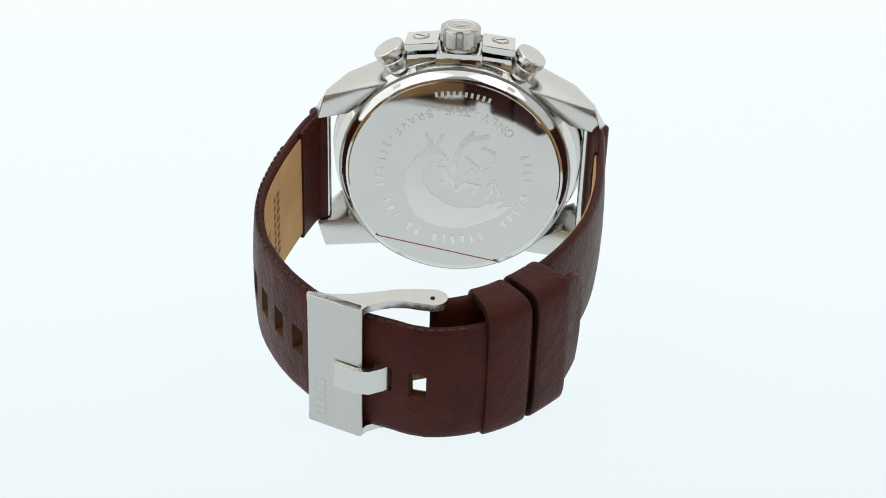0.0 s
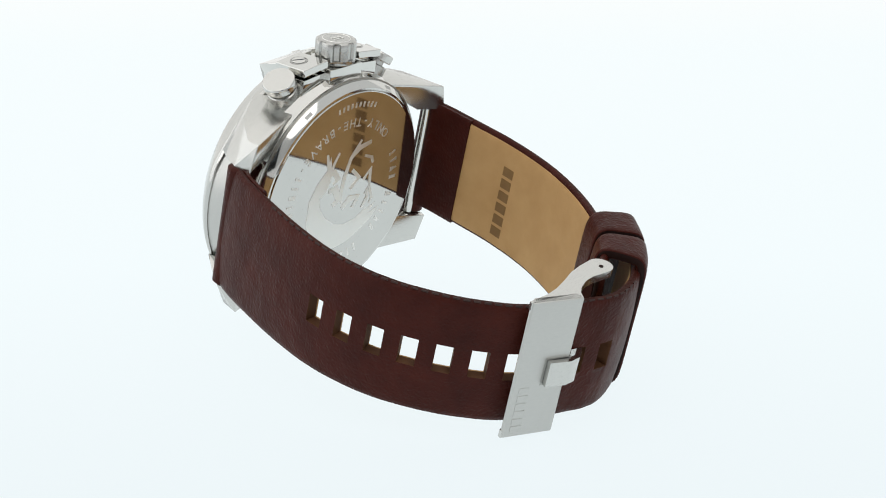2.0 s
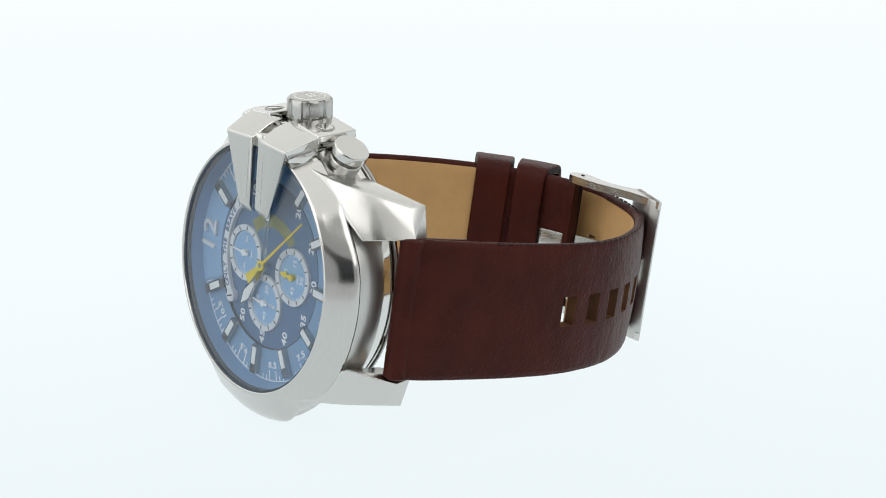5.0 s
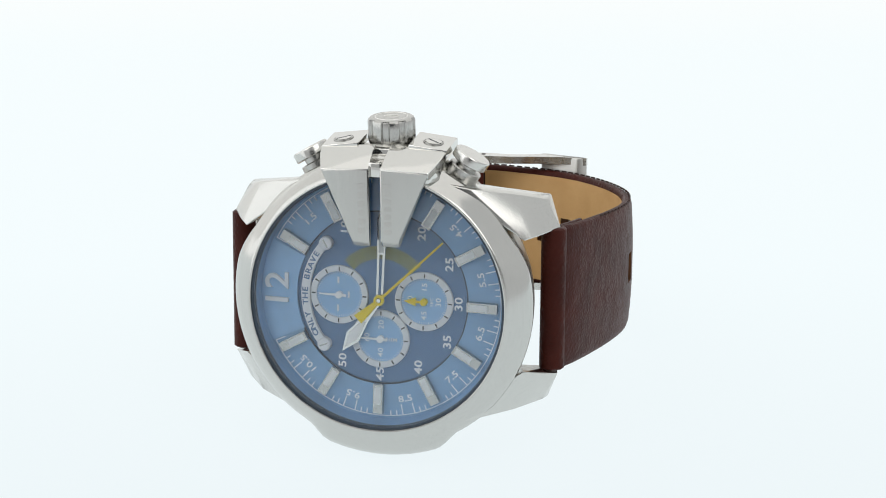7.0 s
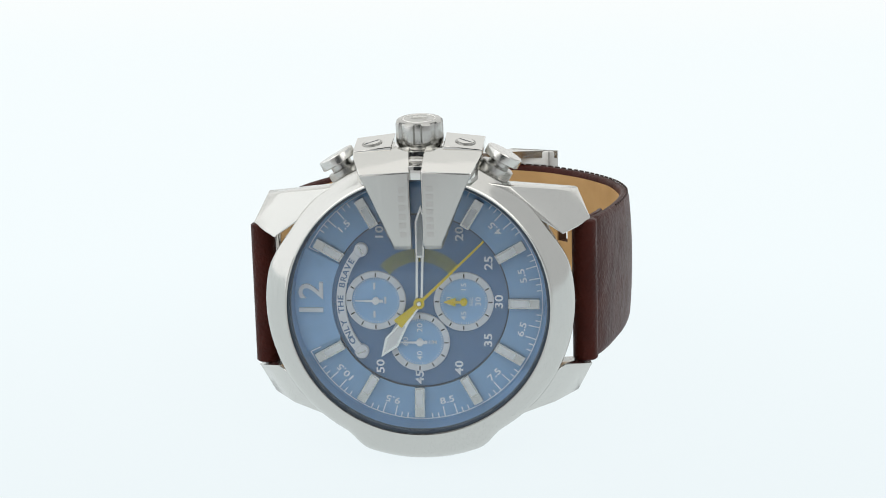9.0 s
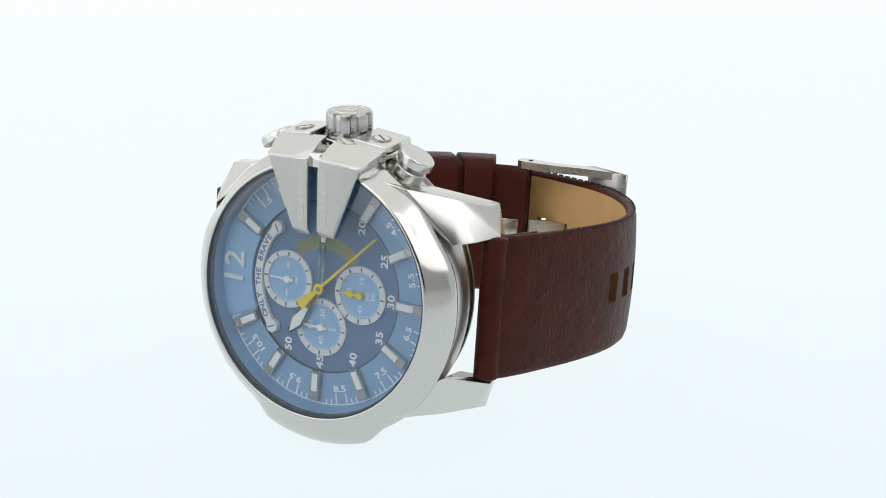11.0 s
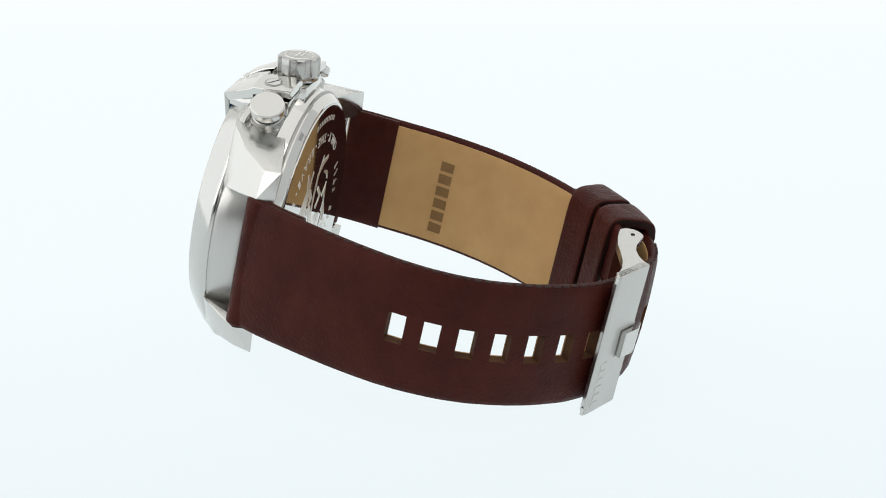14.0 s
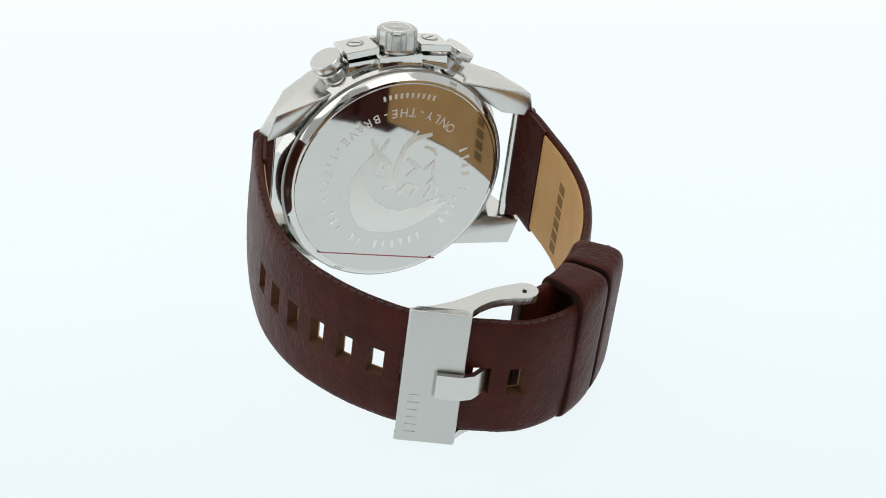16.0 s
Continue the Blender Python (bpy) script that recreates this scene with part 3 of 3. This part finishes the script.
def build_pushers():
    for sx in (1, -1):
        d = Vector((0.5 * sx, 0, 0.866))
        at = Vector((14.7 * sx, 5.3, 25.4))
        q = Vector((0, -1, 0)).rotation_difference(d).to_matrix().to_4x4()
        m = Matrix.Translation(at) @ q
        head = lathe([(0.0, 3.05), (0.15, 3.2), (0.3, 3.25), (1.55, 3.25), (1.7, 3.1), (1.75, 1.9)], 48, True, True)
        head.transform(m)
        pusher = part("pusher", head, SATIN, WATCH, "round steel chronograph push-button", smooth=30)
        st = lathe([(1.7, 1.9), (4.6, 1.9)], 32, True, True)
        st.transform(m)
        part("stem", st, BRUSH, pusher)
        co = lathe([(2.6, 2.75), (2.8, 2.95), (4.4, 2.95), (7.5, 2.9)], 36, True, True)
        co.transform(m)
        part("collar", co, BRUSH, pusher)


build_pushers()


# ---- strap ----
def curve(points, step=0.5):
    """A smooth line through points (x, y), with its lengths."""
    p = [Vector(q) for q in points]
    p = [p[0] * 2 - p[1]] + p + [p[-1] * 2 - p[-2]]
    out = []
    for i in range(1, len(p) - 2):
        a, b, c, d = p[i - 1:i + 3]
        n = max(2, int((c - b).length / step))
        for k in range(n):
            t = k / n
            out.append(0.5 * (2 * b + (c - a) * t + (2 * a - 5 * b + 4 * c - d) * t * t + (3 * b - a - 3 * c + d) * t ** 3))
    out.append(p[-2])
    s = [0.0]
    for u, v in zip(out, out[1:]):
        s.append(s[-1] + (v - u).length)
    return np.array([tuple(v) for v in out]), np.array(s)


def along(path, s):
    """The point and the outward normal at length s."""
    xy, ln = path
    f = lambda u: np.array([np.interp(u, ln, xy[:, 0]), np.interp(u, ln, xy[:, 1])])
    p, t = f(s), f(min(s + 0.4, ln[-1])) - f(max(s - 0.4, 0))
    t = t / np.linalg.norm(t)
    return p, np.array([t[1], -t[0]])


def band(path, s0, s1, half, outer, inner, holes=(), hole_z=2.9, hole_w=3.3, side=1, step=0.8, tip=0.0, crown=0.6, lift=0.0, taper=0.0):
    """A strap along a path: outer and inner are the depths of its faces from the path; holes go right through."""
    cuts = sorted({round(v, 3) for v in list(np.arange(s0, s1, step)) + [s1] + [h + d for h in holes for d in (-hole_w / 2, hole_w / 2)]})
    cuts = [c for c in cuts if not any(abs(c - h) < hole_w / 2 - 0.01 for h in holes)] if holes else cuts
    zs = [-1, -0.975, -0.9, -0.7, -0.45] + ([-hole_z / half] if holes else []) + [0] * (not holes) + ([hole_z / half] if holes else []) + [0.45, 0.7, 0.9, 0.975, 1]
    zs = sorted(set(zs))
    bm = bmesh.new()
    grids = []
    for face in (outer, inner):
        g = []
        for s in cuts:
            p, n = along(path, s)
            n = n * side
            hw = half * (1 - taper * min(1.0, s / 40))
            if tip and s > s1 - tip:
                u = (s - (s1 - tip)) / tip
                hw *= 1 - 0.16 * u ** 3
            row = []
            for z in zs:
                mid = (outer + inner) / 2
                e = abs(z)
                th = 1.0 if e <= 0.9 else (0.84 if e < 0.99 else 0.45)
                d = mid + (face - mid) * th + (crown * (1 - z * z) - crown if face is outer else 0)
                q = p + n * d
                row.append(bm.verts.new((q[0], q[1], z * hw + lift - 5 * taper * min(1.0, s / 40))))
            g.append(row)
        grids.append(g)
    n, m = len(cuts), len(zs)

    def is_hole(i, j):
        if not (0 <= i < n - 1 and 0 <= j < m - 1):
            return None
        sc, zc = (cuts[i] + cuts[i + 1]) / 2, (zs[j] + zs[j + 1]) / 2 * half
        return any(abs(sc - h) < hole_w / 2 for h in holes) and abs(zc) < hole_z
    a, b = grids
    for i in range(n - 1):
        for j in range(m - 1):
            if is_hole(i, j):
                continue
            bm.faces.new((a[i][j], a[i + 1][j], a[i + 1][j + 1], a[i][j + 1]))
            bm.faces.new((b[i][j], b[i][j + 1], b[i + 1][j + 1], b[i + 1][j]))
            for di, dj, u, v in ((-1, 0, (i, j), (i, j + 1)), (1, 0, (i + 1, j), (i + 1, j + 1)), (0, -1, (i, j), (i + 1, j)), (0, 1, (i, j + 1), (i + 1, j + 1))):
                if is_hole(i + di, j + dj) is not False:
                    f = bm.faces.new((a[u[0]][u[1]], a[v[0]][v[1]], b[v[0]][v[1]], b[u[0]][u[1]]))
                    f.material_index = 1 if is_hole(i + di, j + dj) else 2
    return bm


# the outer face of the long half, from the 6 o'clock lugs round to its tip, and the short half from 12 o'clock to the buckle
LONG = curve([(29.6, 9.6), (31.4, 13.5), (33.3, 20), (35.9, 32), (36.8, 43), (34.9, 54), (30.0, 63.8), (24.2, 70.9), (19.2, 75.0), (13.5, 77.9), (8.0, 79.8), (1.0, 81.7),
              (-7.8, 79.9), (-15.6, 74.7), (-22.2, 67.0), (-25.6, 60.6), (-26.3, 59.2)])
SHORT = curve([(-29.6, 9.6), (-30.6, 14), (-30.6, 22), (-30.2, 33), (-28.0, 44.5), (-23.6, 55), (-17.6, 64), (-10.5, 71), (-3.6, 74.6), (0.6, 75.2)])
HALF = 12.7


def build_strap():
    end = LONG[1][-1]
    first = 32.6
    holes = [first + 6.43 * i for i in range(10)]
    holes = [h for h in holes if h < 100]
    long_ = part("strap_long", band(LONG, 0, end, HALF, 0, -2.4, holes, tip=6, taper=0.04), [LEATHER, TAN_EDGE, SIDE_EDGE], WATCH, "grainy dark brown leather strap with punched holes", smooth=50)
    part("lining", band(LONG, 10.0, end - 14, HALF - 1.1, -2.3, -2.68, holes, crown=0, taper=0.04), TAN, long_, "tan leather lining", smooth=50)
    part("strap_root", band(LONG, 0, 10.6, HALF - 0.1, -2.0, -3.1, crown=0), LEATHER, long_)
    for name_, x in (("strap_root", 27.9), ("strap_root", -28.8)):
        bm = lathe([(-12.6, 1.8), (-12.3, 2.2), (12.3, 2.2), (12.6, 1.8)], 24, True, True)
        bm.transform(Matrix.Translation((x, 10.6, 0.0)) @ Matrix.Rotation(radians(90), 4, "X"))
        part(name_, bm, LEATHER, long_)
    stitches = []
    for k in range(44):
        p, n = along(LONG, 16 + k * 1.9)
        p2, _ = along(LONG, 16 + k * 1.9 + 1.2)
        edge = HALF - (0.04 * HALF + 0.2) * min(1.0, (16 + k * 1.9) / 40)
        for zz in (edge - 0.15,):
            stitches.append(hull([(q[0] - n[0] * d, q[1] - n[1] * d, zz + e) for q in (p, p2) for d in (0.75, 1.0) for e in (0, 0.3)]))
    part("edge_stitching", join(*stitches), THREAD, long_, "dark thread stitched along the strap edge")
    send = SHORT[1][-1]
    short = part("strap_short", band(SHORT, 0, send, HALF - 0.5, 0, -2.2, side=-1, lift=1.4), [LEATHER, TAN_EDGE, SIDE_EDGE], WATCH, "dark brown leather buckle half of the strap", smooth=50)
    part("lining", band(SHORT, 12.4, 57.5, HALF - 1.4, -2.1, -2.6, side=-1, crown=0, lift=1.4), TAN, short, "tan leather lining", smooth=50)
    part("strap_root", band(SHORT, 0, 12.4, HALF - 0.6, -1.6, -2.9, side=-1, crown=0, lift=1.4), LEATHER, short)
    for k in range(6):
        p, n = along(SHORT, 23.2)
        q = p + n * 2.62
        p2, _ = along(SHORT, 26.0)
        q2 = p2 + n * 2.62
        z = 8.0 - k * 2.75
        bm = hull([(q[0] + n[0] * d, q[1] + n[1] * d, z - e) for d in (0, 0.06) for e in (0, 2.0)] + [(q2[0] + n[0] * d, q2[1] + n[1] * d, z - e) for d in (0, 0.06) for e in (0, 2.0)])
        part("stamped_mark", bm, STAMP, short, "brown stamped mark")
    for k in range(8):
        for s0, tall in ((24.0, 1.5), (26.6, 1.0)):
            p, n = along(LONG, s0)
            p2, _ = along(LONG, s0 + tall)
            z = 7.5 - k * 1.9
            bm = hull([(q[0] - n[0] * d, q[1] - n[1] * d, z - e) for q in (p, p2) for d in (2.6, 2.76) for e in (0, 1.2)])
            part("stamped_mark", bm, STAMP, long_)
    # keepers wrapped round both layers
    for s0, s1, kid in ((58.0, 65.4, 0), (66.7, 73.7, 1)):
        loop = []
        for s in np.linspace(s0, s1, 6):
            p, n = along(SHORT, s - 2)
            n = -n
            prof = []
            for k in range(32):
                c, q = math.cos(2 * math.pi * (k + 0.5) / 32), math.sin(2 * math.pi * (k + 0.5) / 32)
                prof.append((1.8 + 5.2 * math.copysign(abs(c) ** 0.5, c), 0.7 + (HALF + 1.5) * math.copysign(abs(q) ** 0.22, q)))
            loop.append([(p + n * d, z) for d, z in prof])
        bm = bmesh.new()
        o = [[bm.verts.new((q[0], q[1], z)) for q, z in row] for row in loop]
        for r0, r1 in zip(o, o[1:]):
            for j in range(32):
                bm.faces.new((r0[j], r0[(j + 1) % 32], r1[(j + 1) % 32], r1[j]))
        bmesh.ops.recalc_face_normals(bm, faces=bm.faces[:])
        bmesh.ops.solidify(bm, geom=bm.faces[:], thickness=1.9)
        tg = along(SHORT, (s0 + s1) / 2 - 2)[1]
        tg = Vector((tg[1], -tg[0], 0))
        bmesh.ops.recalc_face_normals(bm, faces=bm.faces[:])
        for f in bm.faces:
            f.material_index = 1 if abs(f.normal.dot(tg)) > 0.8 else 0
        part("keeper", bm, [LEATHER, EDGE], WATCH, "dark brown leather keeper loop", smooth=45, bevel=0.3)


TAN_EDGE = leather("raw_leather", (0.055, 0.023, 0.011), (0.115, 0.052, 0.023), 0.7, 0.00005)
build_strap()


def build_buckle():
    a, b = np.array((22.4, 76.4)), np.array((12.2, 80.6))
    t = (b - a) / np.linalg.norm(b - a)
    n = np.array((-t[1], t[0]))
    n = n if n[1] > 0 else -n
    th = 1.9
    zt, zb = 14.9, -13.5
    pts = [(*(q - n * d + u), z) for q, d, u in ((a, 0.5, t * 0), (a, 0, t * 0.5), (b, 0, -t * 0.4), (b, 0.4, t * 0), (a, th, t * 1.6), (b, th, -t * 0.6)) for z in (zt, zb)]
    buckle = part("buckle", hull(pts), FROST, WATCH, "brushed steel pin buckle", smooth=25, bevel=0.45)
    for z0, z1 in ((zt - 1.5, zt), (zb, zb + 1.5)):
        edge = [(22.0, 75.6), (22.2, 76.2), (12.4, 80.3), (11.4, 78.9), (9.6, 77.8), (7.2, 77.0), (4.8, 76.8), (2.6, 77.1)]
        edge += [(0.1 + 2.45 * math.cos(radians(a_)), 75.1 + 2.3 * math.sin(radians(a_))) for a_ in range(70, 281, 21)]
        edge += [(3.4, 73.0), (7.0, 73.5), (10.5, 74.6), (14.0, 75.5), (17.5, 75.9)]
        bm = bmesh.new()
        lo = [bm.verts.new((x, y, z0)) for x, y in edge]
        hi = [bm.verts.new((x, y, z1)) for x, y in edge]
        bm.faces.new(lo)
        bm.faces.new(hi[::-1])
        for i in range(len(edge)):
            j = (i + 1) % len(edge)
            bm.faces.new((lo[i], lo[j], hi[j], hi[i]))
        arm = part("arm", bm, SATIN, buckle, "polished steel buckle arm", smooth=50, bevel=0.25)
    pin = lathe([(-13.0, 0.42), (15.0, 0.42)], 16, True, True)
    pin.transform(Matrix.Translation((0.3, 75.4, 0)) @ Matrix.Rotation(radians(90), 4, "X"))
    part("pin", pin, EDGE, buckle)
    # slightly proud dark slab in place of a cut, shade by colour
    notch = [(*(a + t * u + n * d), z) for u in (5.7, 11.0) for d in (-0.3, 0.03) for z in (-2.75, 2.85)]
    part("notch", hull(notch), SHADE_STEEL, buckle, "notch under the tongue, its shade painted as a dark slab")
    # tongue through the strap onto the plate
    path = [(1.0, 75.6), (6.0, 77.6), (8.4, 80.0), (10.8, 81.3), (13.2, 81.2), (17.0, 79.5)]
    bm = bmesh.new()
    rows = []
    for i, (x, y) in enumerate(path):
        q0 = np.array(path[max(0, i - 1)])
        q1 = np.array(path[min(len(path) - 1, i + 1)])
        d = (q1 - q0) / np.linalg.norm(q1 - q0)
        m = np.array((d[1], -d[0]))
        m = m if m[1] < 0 else -m
        rows.append([bm.verts.new((x + m[0] * k, y + m[1] * k, z)) for k, z in ((-0.3, -2.55), (-0.3, 2.55), (0.7, 2.55), (0.7, -2.55))])
    for r0, r1 in zip(rows, rows[1:]):
        for j in range(4):
            bm.faces.new((r0[j], r0[(j + 1) % 4], r1[(j + 1) % 4], r1[j]))
    bm.faces.new(rows[0])
    bm.faces.new(rows[-1])
    part("tongue", bm, SATIN, buckle, "steel buckle tongue", smooth=40, bevel=0.15)
    p, n_ = along(SHORT, SHORT[1][-1] - 8)
    p2, _ = along(SHORT, SHORT[1][-1] - 2)
    bm = hull([(q[0] + n_[0] * d, q[1] + n_[1] * d, z) for q in (p, p2) for d in (1.7, 2.6) for z in (-2.6, 2.6)])
    part("tongue_root", bm, SATIN, buckle, bevel=0.2)
    for k in range(6):
        z = -12.3 + k * 1.65
        c = a + t * 2.7
        pts = [(*(c + t * u + n * d), z + e) for u in (-1.1, 1.1) for d in (-0.2, 0.05) for e in (0, 1.1)]
        part("raised_mark", hull(pts), FROST, buckle)


build_buckle()


def motions():
    rows = [(t, pose(0, 0, FLOOR, 0, 0, a)) for t, a in TURN]
    walk(WATCH, rows)


motions()
